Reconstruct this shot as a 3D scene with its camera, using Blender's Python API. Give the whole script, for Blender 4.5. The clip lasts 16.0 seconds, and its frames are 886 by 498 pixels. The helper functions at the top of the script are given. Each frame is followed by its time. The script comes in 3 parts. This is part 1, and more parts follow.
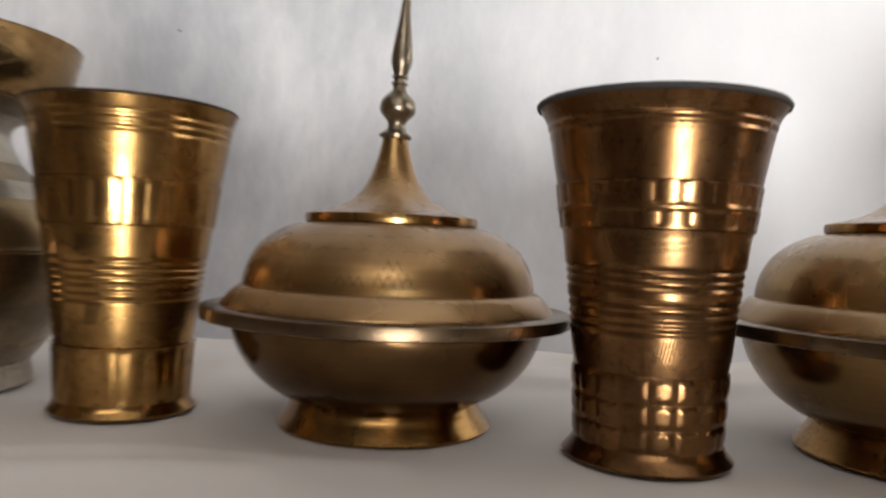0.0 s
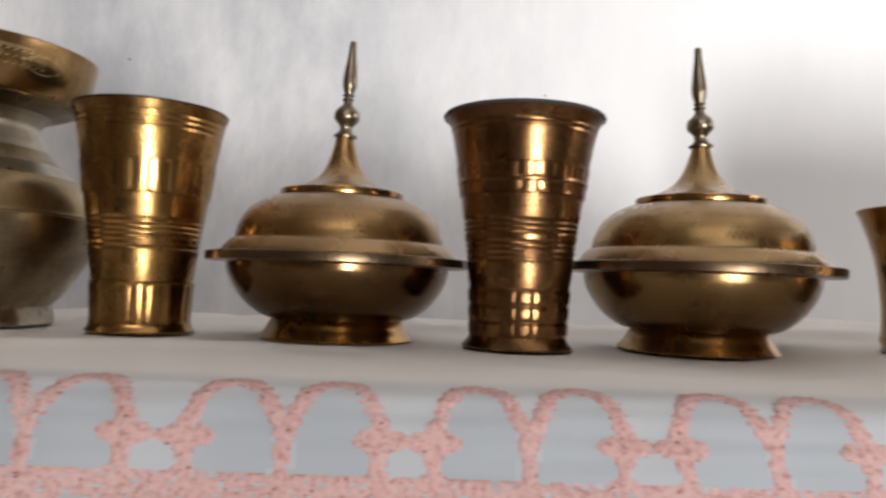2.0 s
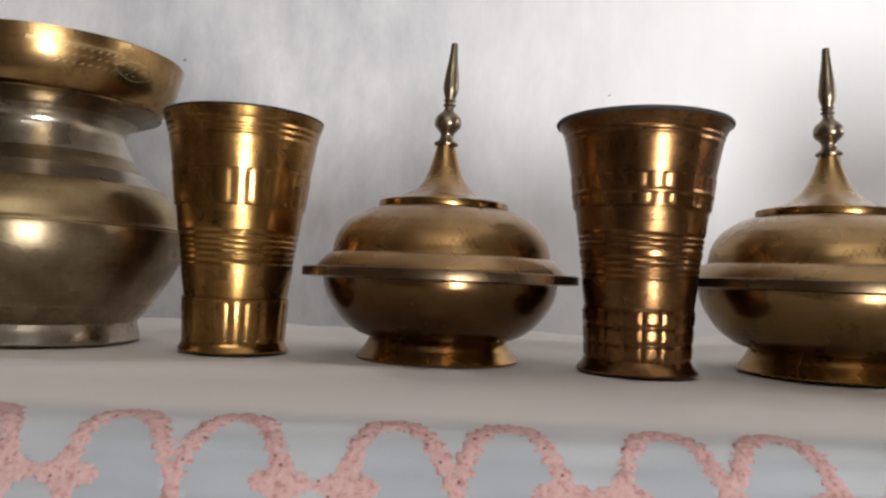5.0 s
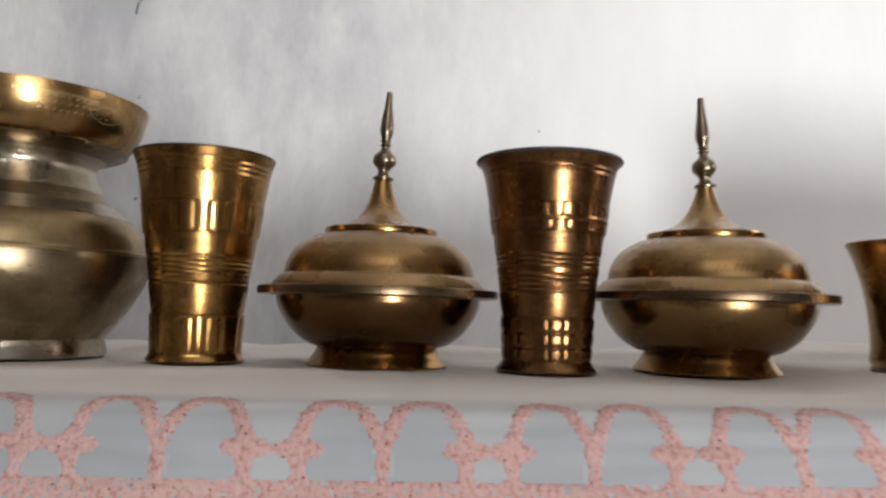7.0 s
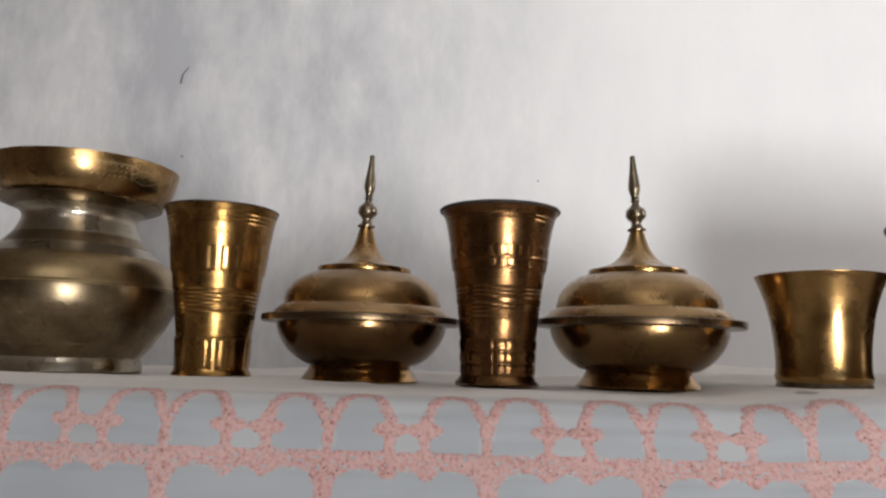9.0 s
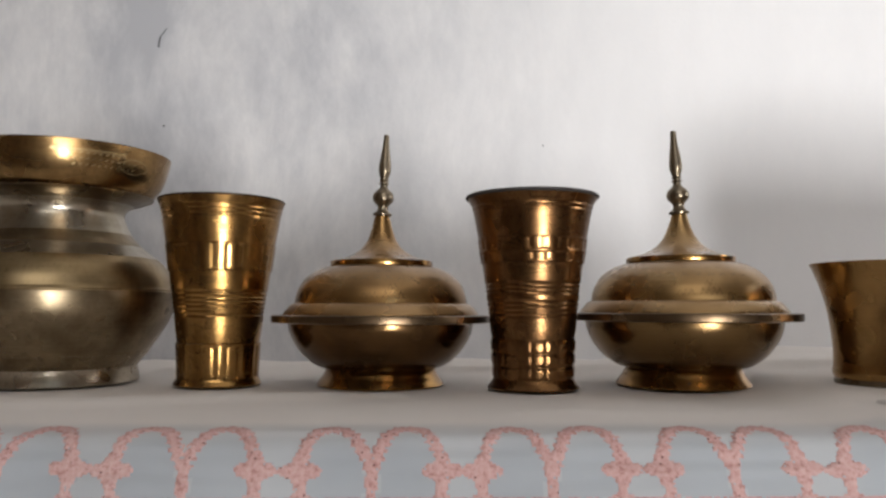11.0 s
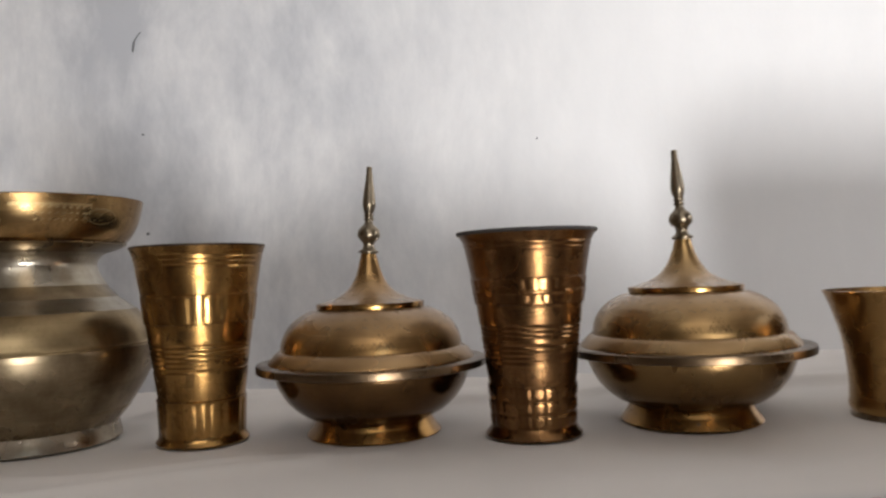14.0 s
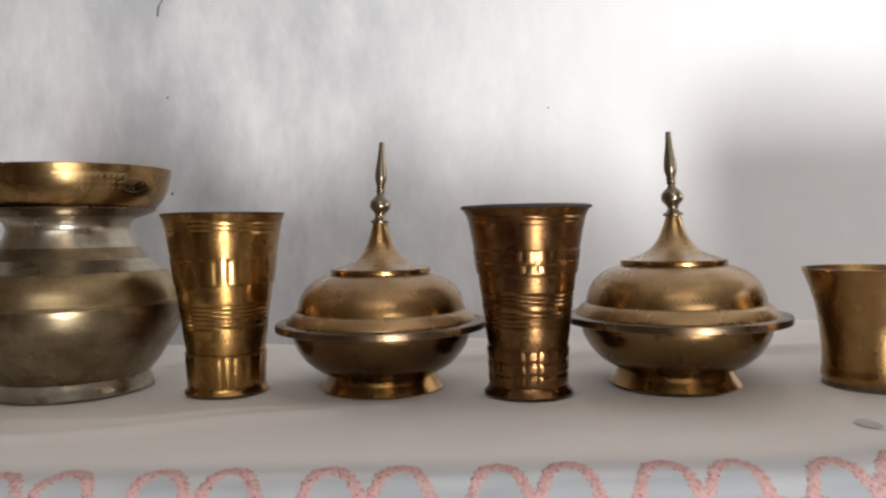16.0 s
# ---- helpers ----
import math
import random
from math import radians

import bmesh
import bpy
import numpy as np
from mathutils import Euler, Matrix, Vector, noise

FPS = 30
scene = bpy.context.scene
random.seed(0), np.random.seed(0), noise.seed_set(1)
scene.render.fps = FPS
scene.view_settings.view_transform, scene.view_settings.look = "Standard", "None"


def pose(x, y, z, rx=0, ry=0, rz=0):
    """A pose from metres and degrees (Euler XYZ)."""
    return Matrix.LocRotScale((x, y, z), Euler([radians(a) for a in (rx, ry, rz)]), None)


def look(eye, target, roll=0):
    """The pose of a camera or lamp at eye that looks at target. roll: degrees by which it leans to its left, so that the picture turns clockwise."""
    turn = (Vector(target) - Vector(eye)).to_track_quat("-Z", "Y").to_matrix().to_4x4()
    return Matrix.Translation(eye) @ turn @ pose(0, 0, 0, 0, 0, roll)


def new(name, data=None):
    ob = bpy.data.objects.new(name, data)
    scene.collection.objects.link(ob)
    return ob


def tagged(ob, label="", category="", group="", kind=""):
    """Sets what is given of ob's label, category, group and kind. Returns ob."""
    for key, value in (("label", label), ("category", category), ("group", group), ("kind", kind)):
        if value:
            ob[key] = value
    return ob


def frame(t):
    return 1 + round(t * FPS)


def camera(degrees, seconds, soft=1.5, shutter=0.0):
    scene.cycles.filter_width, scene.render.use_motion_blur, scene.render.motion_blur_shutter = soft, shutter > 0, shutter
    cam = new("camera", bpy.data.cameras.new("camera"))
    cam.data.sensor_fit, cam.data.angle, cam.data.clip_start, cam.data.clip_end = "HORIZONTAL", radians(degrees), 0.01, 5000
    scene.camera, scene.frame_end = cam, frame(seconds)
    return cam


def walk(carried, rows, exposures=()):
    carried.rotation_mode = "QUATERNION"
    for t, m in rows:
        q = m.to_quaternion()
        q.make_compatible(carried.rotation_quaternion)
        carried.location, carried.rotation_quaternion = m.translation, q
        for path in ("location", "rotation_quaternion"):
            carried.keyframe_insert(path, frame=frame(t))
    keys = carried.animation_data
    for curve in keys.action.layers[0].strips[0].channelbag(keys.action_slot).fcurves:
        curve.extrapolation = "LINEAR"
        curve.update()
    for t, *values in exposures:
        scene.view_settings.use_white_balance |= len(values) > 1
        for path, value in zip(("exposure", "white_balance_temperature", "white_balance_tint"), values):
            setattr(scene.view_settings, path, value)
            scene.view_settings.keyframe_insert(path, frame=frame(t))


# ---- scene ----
cam = camera(61.5, 16.0, soft=2.5, shutter=0.8)
PATH = [
    (0, (0.059, 0.043, 0.821), (-0.127, 2.033, 0.809), 2.3),
    (0.5, (0.063, -0.003, 0.814), (-0.198, 1.979, 0.852), 2.7),
    (1, (0.048, -0.042, 0.798), (-0.046, 1.955, 0.852), 2.0),
    (1.5, (0.044, -0.076, 0.783), (0.031, 1.922, 0.859), 2.6),
    (2, (0.058, -0.082, 0.781), (0.107, 1.915, 0.88), 2.2),
    (2.5, (0.07, -0.078, 0.783), (0.169, 1.917, 0.888), 1.6),
    (3, (0.071, -0.08, 0.785), (0.174, 1.914, 0.902), 1.5),
    (3.5, (0.072, -0.078, 0.785), (0.16, 1.917, 0.896), 1.3),
    (4, (0.07, -0.079, 0.789), (0.159, 1.916, 0.908), 1.4),
    (4.5, (0.06, -0.066, 0.79), (0.17, 1.927, 0.907), 1.4),
    (5, (0.013, -0.058, 0.79), (0.002, 1.941, 0.877), 2.4),
    (7.5, (0.028, -0.148, 0.779), (0.164, 1.835, 1.0), 1.4),
    (8, (0.053, -0.184, 0.774), (0.129, 1.796, 1.05), 1.4),
    (8.5, (0.074, -0.218, 0.764), (0.06, 1.759, 1.067), 1.8),
    (11, (0.039, -0.166, 0.8), (0.089, 1.827, 0.959), 0.2),
    (11.5, (0.046, -0.167, 0.799), (0.087, 1.826, 0.966), 0.3),
    (12, (0.051, -0.16, 0.802), (0.114, 1.832, 0.967), -0.0),
    (12.5, (0.048, -0.151, 0.814), (0.112, 1.847, 0.881), -0.7),
    (13, (0.047, -0.143, 0.833), (0.125, 1.854, 0.887), -1.7),
    (13.5, (0.041, -0.161, 0.828), (0.079, 1.836, 0.922), -0.5),
    (14, (0.046, -0.141, 0.848), (0.097, 1.858, 0.914), -2.2),
    (14.5, (0.036, -0.124, 0.855), (0.032, 1.875, 0.817), -2.2),
    (15, (0.037, -0.144, 0.851), (0.019, 1.856, 0.815), -0.9),
    (15.5, (0.043, -0.163, 0.851), (0.06, 1.837, 0.831), -0.7),
    (16, (0.053, -0.178, 0.856), (0.056, 1.821, 0.81), -1.0),
]
walk(cam, [(t, look(eye, target, roll)) for t, eye, target, roll in PATH],
     exposures=[(0.0, 0.26), (2.0, 0.26), (3.5, 0.12), (5.0, 0.18), (7.5, 0.02), (8.5, -0.10), (11.5, 0.0), (12.5, 0.02), (13.5, 0.04), (14.2, 0.08), (14.7, 0.20), (16.0, 0.26)])

# ---- world and light ----
world = bpy.data.worlds.new("world")
scene.world = world
world.use_nodes = True
wn = world.node_tree.nodes
sky = wn.new("ShaderNodeTexSky")
sky.sky_type, sky.sun_disc = "NISHITA", False
sky.sun_elevation, sky.sun_rotation = radians(50), radians(120)
world.node_tree.links.new(sky.outputs[0], wn["Background"].inputs[0])
wn["Background"].inputs[1].default_value = 0.1


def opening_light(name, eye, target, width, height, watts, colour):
    """An area lamp set in or behind a door or window opening, as its daylight."""
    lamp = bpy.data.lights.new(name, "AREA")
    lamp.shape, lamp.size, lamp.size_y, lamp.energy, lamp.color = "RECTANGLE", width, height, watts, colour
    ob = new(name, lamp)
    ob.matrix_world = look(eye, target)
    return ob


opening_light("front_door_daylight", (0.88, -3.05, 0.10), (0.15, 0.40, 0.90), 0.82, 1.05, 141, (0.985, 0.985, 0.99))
# added fill from above to lift the cloth top; its window is made up
opening_light("added_high_fill", (0.10, -2.06, 2.42), (0.10, 0.0, 1.60), 1.70, 0.40, 10, (1.0, 0.97, 0.93))
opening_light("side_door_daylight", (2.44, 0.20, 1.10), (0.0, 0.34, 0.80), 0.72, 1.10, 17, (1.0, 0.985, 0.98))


# ---- materials ----
def shader(name):
    m = bpy.data.materials.new(name)
    m.use_nodes = True
    nodes, links = m.node_tree.nodes, m.node_tree.links
    return m, nodes, links, nodes["Principled BSDF"]


def node(nodes, kind, **settings):
    n = nodes.new(kind)
    for key, value in settings.items():
        n.inputs[key.replace("_", " ")].default_value = value
    return n


def coords(nodes, links, scale=(1, 1, 1)):
    tc, mp = nodes.new("ShaderNodeTexCoord"), nodes.new("ShaderNodeMapping")
    mp.inputs["Scale"].default_value = scale
    links.new(tc.outputs["Object"], mp.inputs["Vector"])
    return mp.outputs["Vector"]


def ramp(nodes, links, source, stops):
    r = nodes.new("ShaderNodeValToRGB")
    links.new(source, r.inputs[0])
    el = r.color_ramp.elements
    while len(el) < len(stops):
        el.new(0.5)
    for e, (p, c) in zip(el, stops):
        e.position, e.color = p, (*c, 1)
    return r.outputs[0]


def mix(nodes, links, factor, a, b, kind="MIX"):
    m = nodes.new("ShaderNodeMix")
    m.data_type, m.blend_type = "RGBA", kind
    for value, slot in ((factor, 0), (a, 6), (b, 7)):
        if isinstance(value, bpy.types.NodeSocket):
            links.new(value, m.inputs[slot])
        else:
            m.inputs[slot].default_value = value if slot == 0 else (*value, 1)
    return m.outputs[2]


def brass(name, bright, dull, stain, rough=0.28, dust=0.0, wear=0.5):
    """Turned brass: fine lathe lines, blotchy patina, dark stains, and dust on what faces up."""
    m, nodes, links, b = shader(name)
    v = coords(nodes, links)
    blot = node(nodes, "ShaderNodeTexNoise", Scale=38, Detail=3, Roughness=0.55)
    links.new(v, blot.inputs["Vector"])
    fine = node(nodes, "ShaderNodeTexNoise", Scale=420, Detail=3)
    links.new(v, fine.inputs["Vector"])
    rings = node(nodes, "ShaderNodeTexNoise", Scale=1, Detail=4)
    links.new(coords(nodes, links, (9, 9, 1500)), rings.inputs["Vector"])
    patch = ramp(nodes, links, blot.outputs["Fac"], [(0.38, dull), (0.62, bright)])
    dark = ramp(nodes, links, fine.outputs["Fac"], [(0.30, (1, 1, 1)), (0.42, (0, 0, 0))])
    spots = nodes.new("ShaderNodeMath")
    spots.operation = "MULTIPLY"
    spots.inputs[1].default_value = wear
    links.new(dark, spots.inputs[0])
    colour = mix(nodes, links, spots.outputs[0], patch, stain)
    run = node(nodes, "ShaderNodeTexNoise", Scale=1, Detail=4, Roughness=0.6, Distortion=0.5)
    links.new(coords(nodes, links, (95, 95, 14)), run.inputs["Vector"])
    runs = ramp(nodes, links, run.outputs["Fac"], [(0.36, (0.55, 0.48, 0.44)), (0.50, (1.0, 1.0, 1.0))])
    colour = mix(nodes, links, wear, colour, mix(nodes, links, 1.0, colour, runs, "MULTIPLY"))
    streak = ramp(nodes, links, rings.outputs["Fac"], [(0.35, (0.92, 0.91, 0.89)), (0.65, (1.0, 1.0, 1.0))])
    colour = mix(nodes, links, 1.0, colour, streak, "MULTIPLY")
    b.inputs["Metallic"].default_value = 1.0
    r = nodes.new("ShaderNodeMapRange")
    r.inputs["To Min"].default_value, r.inputs["To Max"].default_value = rough + 0.12, rough - 0.05
    r.inputs["From Min"].default_value, r.inputs["From Max"].default_value = 0.3, 0.7
    links.new(blot.outputs["Fac"], r.inputs["Value"])
    links.new(r.outputs[0], b.inputs["Roughness"])
    if dust:
        geo, sep = nodes.new("ShaderNodeNewGeometry"), nodes.new("ShaderNodeSeparateXYZ")
        links.new(geo.outputs["Normal"], sep.inputs[0])
        up = nodes.new("ShaderNodeMapRange")
        up.inputs["From Min"].default_value, up.inputs["From Max"].default_value = 0.22, 0.92
        up.inputs["To Max"].default_value = dust
        links.new(sep.outputs["Z"], up.inputs["Value"])
        grain = nodes.new("ShaderNodeMath")
        grain.operation, grain.use_clamp = "MULTIPLY", True
        links.new(up.outputs[0], grain.inputs[0])
        lump = ramp(nodes, links, blot.outputs["Fac"], [(0.25, (0.45, 0.45, 0.45)), (0.6, (1, 1, 1))])
        links.new(lump, grain.inputs[1])
        colour = mix(nodes, links, grain.outputs[0], colour, (0.305, 0.199, 0.110))
        less = nodes.new("ShaderNodeMath")
        less.operation, less.inputs[0].default_value = "SUBTRACT", 1.0
        links.new(grain.outputs[0], less.inputs[1])
        links.new(less.outputs[0], b.inputs["Metallic"])
    links.new(colour, b.inputs["Base Color"])
    bump = node(nodes, "ShaderNodeBump", Strength=0.11, Distance=0.0003)
    links.new(rings.outputs["Fac"], bump.inputs["Height"])
    bump2 = node(nodes, "ShaderNodeBump", Strength=0.045, Distance=0.0010)
    links.new(blot.outputs["Fac"], bump2.inputs["Height"])
    links.new(bump.outputs[0], bump2.inputs["Normal"])
    links.new(bump2.outputs[0], b.inputs["Normal"])
    return m


GOLD = brass("golden_brass", (0.44, 0.252, 0.086), (0.245, 0.134, 0.044), (0.07, 0.038, 0.015), 0.22, wear=0.5)
COPPERY = brass("coppery_brass", (0.243, 0.126, 0.051), (0.138, 0.071, 0.030), (0.05, 0.027, 0.013), 0.235, wear=0.55)
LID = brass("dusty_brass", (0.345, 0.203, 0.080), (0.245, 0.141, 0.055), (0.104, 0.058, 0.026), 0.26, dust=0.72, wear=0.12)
# darker than the lid: shade under the flange is put into the dish colour
DISH = brass("shaded_dish_brass", (0.150, 0.085, 0.036), (0.102, 0.056, 0.024), (0.05, 0.027, 0.012), 0.20, wear=0.12)
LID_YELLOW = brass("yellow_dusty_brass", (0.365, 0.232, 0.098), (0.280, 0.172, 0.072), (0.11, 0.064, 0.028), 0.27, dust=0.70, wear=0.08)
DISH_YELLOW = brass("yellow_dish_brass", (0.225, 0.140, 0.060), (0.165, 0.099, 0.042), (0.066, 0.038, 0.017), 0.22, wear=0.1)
STEEL = brass("grey_brass", (0.270, 0.222, 0.158), (0.180, 0.142, 0.098), (0.072, 0.054, 0.036), 0.30)
FLANGE = brass("flange_brass", (0.175, 0.120, 0.072), (0.115, 0.076, 0.044), (0.05, 0.035, 0.02), 0.27, wear=0.3)
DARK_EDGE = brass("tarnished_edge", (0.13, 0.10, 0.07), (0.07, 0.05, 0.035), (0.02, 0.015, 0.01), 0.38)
CUP = brass("cup_brass", (0.365, 0.220, 0.086), (0.325, 0.192, 0.074), (0.098, 0.049, 0.016), 0.22, wear=0.05)
PALE = brass("pale_engraving", (0.50, 0.38, 0.20), (0.42, 0.30, 0.15), (0.3, 0.2, 0.1), 0.4)
BELL = brass("bowl_brass", (0.40, 0.255, 0.110), (0.26, 0.155, 0.063), (0.085, 0.048, 0.022), 0.24, wear=0.35)
POT = brass("grey_bell_metal", (0.29, 0.225, 0.142), (0.175, 0.130, 0.078), (0.060, 0.044, 0.027), 0.27, wear=0.25)
OLIVE = brass("dull_olive_brass", (0.33, 0.245, 0.135), (0.235, 0.168, 0.088), (0.08, 0.055, 0.03), 0.33, wear=0.2)
POT_LIGHT = brass("worn_bell_metal", (0.50, 0.45, 0.37), (0.38, 0.335, 0.26), (0.13, 0.11, 0.08), 0.27, wear=0.25)


def cloth_material(name, base, other, top):
    m, nodes, links, b = shader(name)
    v = coords(nodes, links)
    n = node(nodes, "ShaderNodeTexNoise", Scale=14, Detail=5)
    links.new(v, n.inputs["Vector"])
    weave = node(nodes, "ShaderNodeTexNoise", Scale=1500, Detail=2)
    links.new(v, weave.inputs["Vector"])
    c = ramp(nodes, links, n.outputs["Fac"], [(0.3, other), (0.7, base)])
    # the hanging front is coloured darker than the top, to offset the front lamp's light
    sep, fall = nodes.new("ShaderNodeSeparateXYZ"), nodes.new("ShaderNodeMapRange")
    links.new(v, sep.inputs[0])
    fall.inputs["From Min"].default_value, fall.inputs["From Max"].default_value = -0.184, -0.150
    fall.interpolation_type = "SMOOTHSTEP"
    links.new(sep.outputs["Y"], fall.inputs["Value"])
    c = mix(nodes, links, fall.outputs[0], c, top)
    links.new(c, b.inputs["Base Color"])
    b.inputs["Roughness"].default_value = 0.9
    b.inputs["Specular IOR Level"].default_value = 0.2
    b.inputs["Sheen Weight"].default_value = 0.15
    bump = node(nodes, "ShaderNodeBump", Strength=0.25, Distance=0.0005)
    links.new(weave.outputs["Fac"], bump.inputs["Height"])
    links.new(bump.outputs[0], b.inputs["Normal"])
    return m


# first two colours, for the front, are lowered against the lamp; the last is the top
CLOTH = cloth_material("cotton_off_white", (0.41, 0.422, 0.435), (0.37, 0.382, 0.396), (0.70, 0.655, 0.615))
CLOTH_BLUE = cloth_material("cotton_pale_blue", (0.365, 0.385, 0.405), (0.325, 0.345, 0.366), (0.70, 0.655, 0.615))
BORDER = cloth_material("cotton_border", (0.41, 0.422, 0.435), (0.37, 0.382, 0.396), (0.70, 0.655, 0.615))


def thread_material():
    m, nodes, links, b = shader("pink_thread")
    v = coords(nodes, links)
    n = node(nodes, "ShaderNodeTexNoise", Scale=520, Detail=3)
    links.new(v, n.inputs["Vector"])
    big = node(nodes, "ShaderNodeTexNoise", Scale=9, Detail=2)
    links.new(v, big.inputs["Vector"])
    c = ramp(nodes, links, n.outputs["Fac"], [(0.34, (0.40, 0.22, 0.20)), (0.46, (0.52, 0.325, 0.30)), (0.66, (0.56, 0.385, 0.36))])
    fade = ramp(nodes, links, big.outputs["Fac"], [(0.35, (0.92, 0.86, 0.86)), (0.65, (1, 1, 1))])
    dots = node(nodes, "ShaderNodeTexVoronoi", Scale=260)
    links.new(v, dots.inputs["Vector"])
    pin = ramp(nodes, links, dots.outputs["Distance"], [(0.08, (0.36, 0.28, 0.28)), (0.18, (1, 1, 1))])
    c = mix(nodes, links, 1.0, c, fade, "MULTIPLY")
    links.new(mix(nodes, links, 1.0, c, pin, "MULTIPLY"), b.inputs["Base Color"])
    b.inputs["Roughness"].default_value = 0.8
    bump = node(nodes, "ShaderNodeBump", Strength=0.5, Distance=0.001)
    links.new(n.outputs["Fac"], bump.inputs["Height"])
    links.new(bump.outputs[0], b.inputs["Normal"])
    return m


THREAD = thread_material()


def plaster(name, light, mid, streaks, worn_left=False):
    """Old distempered wall: brush streaks that run down, cloudy patches, and pores."""
    m, nodes, links, b = shader(name)
    v = coords(nodes, links)
    down = node(nodes, "ShaderNodeTexNoise", Scale=1, Detail=6, Roughness=0.6, Distortion=0.4)
    links.new(coords(nodes, links, (34, 34, 5.5)), down.inputs["Vector"])
    cloud = node(nodes, "ShaderNodeTexNoise", Scale=1, Detail=7, Roughness=0.68, Distortion=0.15)
    links.new(coords(nodes, links, (7.5, 7.5, 3.6)), cloud.inputs["Vector"])
    wide = node(nodes, "ShaderNodeTexNoise", Scale=1.6, Detail=2)
    links.new(v, wide.inputs["Vector"])
    pore = node(nodes, "ShaderNodeTexNoise", Scale=160, Detail=3)
    links.new(v, pore.inputs["Vector"])
    brush = ramp(nodes, links, down.outputs["Fac"], [(0.36, mid), (0.62, light)])
    patch = ramp(nodes, links, cloud.outputs["Fac"], [(0.36, (0, 0, 0)), (0.66, (1, 1, 1))])
    where = ramp(nodes, links, wide.outputs["Fac"], [(0.40, (0.15, 0.15, 0.15)), (0.62, (0.75, 0.75, 0.75))])
    if worn_left:
        # the paint is thin and patchy towards one end of the wall
        sep, side = nodes.new("ShaderNodeSeparateXYZ"), nodes.new("ShaderNodeMapRange")
        links.new(v, sep.inputs[0])
        side.inputs["From Min"].default_value, side.inputs["From Max"].default_value = 0.30, -0.12
        side.inputs["To Min"].default_value, side.inputs["To Max"].default_value = 0.12, 1.0
        links.new(sep.outputs["X"], side.inputs["Value"])
        where = side.outputs[0]
        brush = mix(nodes, links, where, light, brush)
    faded = mix(nodes, links, 1.0, patch, where, "MULTIPLY")
    links.new(mix(nodes, links, faded, brush, streaks), b.inputs["Base Color"])
    b.inputs["Roughness"].default_value = 0.75
    bump = node(nodes, "ShaderNodeBump", Strength=0.10, Distance=0.002)
    links.new(pore.outputs["Fac"], bump.inputs["Height"])
    links.new(bump.outputs[0], b.inputs["Normal"])
    return m


WALL = plaster("blue_white_distemper", (0.82, 0.81, 0.81), (0.765, 0.758, 0.763), (0.49, 0.498, 0.525), True)
ROOM = plaster("room_distemper", (0.34, 0.26, 0.195), (0.30, 0.23, 0.17), (0.22, 0.165, 0.12))
CEILING = plaster("ceiling_white", (0.78, 0.77, 0.75), (0.74, 0.73, 0.71), (0.66, 0.65, 0.64))


def plain(name, colour, rough):
    m, nodes, links, b = shader(name)
    n = node(nodes, "ShaderNodeTexNoise", Scale=22, Detail=5)
    links.new(coords(nodes, links), n.inputs["Vector"])
    dim = tuple(c * 0.75 for c in colour)
    links.new(ramp(nodes, links, n.outputs["Fac"], [(0.35, dim), (0.65, colour)]), b.inputs["Base Color"])
    b.inputs["Roughness"].default_value = rough
    return m


FLOOR = plain("red_oxide_floor", (0.13, 0.085, 0.065), 0.5)
WOOD = plain("table_wood", (0.20, 0.11, 0.06), 0.55)
GREY_MARK = plain("grey_mark", (0.17, 0.17, 0.18), 0.8)
STAIN = plain("stain_mark", (0.60, 0.56, 0.53), 0.9)
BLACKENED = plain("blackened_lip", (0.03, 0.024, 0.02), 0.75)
ENGRAVED = brass("engraved_line", (0.11, 0.065, 0.027), (0.075, 0.043, 0.018), (0.03, 0.018, 0.008), 0.34)


# ---- mesh helpers ----
def mesh_object(name, verts, faces, material, parent=None, label="", smooth=True):
    me = bpy.data.meshes.new(name)
    me.from_pydata(verts, [], faces)
    me.materials.append(material)
    if smooth:
        me.polygons.foreach_set("use_smooth", [True] * len(me.polygons))
    me.update()
    ob = new(name, me)
    if parent:
        ob.parent = parent
    return tagged(ob, label)


def thing(name, at, label, category, group="", turn=0.0):
    ob = new(name)
    ob.empty_display_size = 0.02
    ob.matrix_world = pose(*at, 0, 0, turn)
    return tagged(ob, label, category, group)


def dense(profile, step=0.0012):
    """The profile's corner points with points between them, so that relief can be laid on."""
    out = [profile[0]]
    for (r0, z0), (r1, z1) in zip(profile, profile[1:]):
        n = max(1, round(math.hypot(r1 - r0, z1 - z0) / step))
        out += [(r0 + (r1 - r0) * k / n, z0 + (z1 - z0) * k / n) for k in range(1, n + 1)]
    return out


def curve_through(points, n=8):
    """A smooth line through (r, z) points (Catmull-Rom)."""
    p = [points[0], *points, points[-1]]
    out = []
    for a, b, c, d in zip(p, p[1:], p[2:], p[3:]):
        for k in range(n):
            t = k / n
            out.append(tuple(0.5 * (2 * b[i] + (c[i] - a[i]) * t + (2 * a[i] - 5 * b[i] + 4 * c[i] - d[i]) * t * t
                                    + (3 * b[i] - a[i] - 3 * c[i] + d[i]) * t ** 3) for i in (0, 1)))
    return out + [points[-1]]


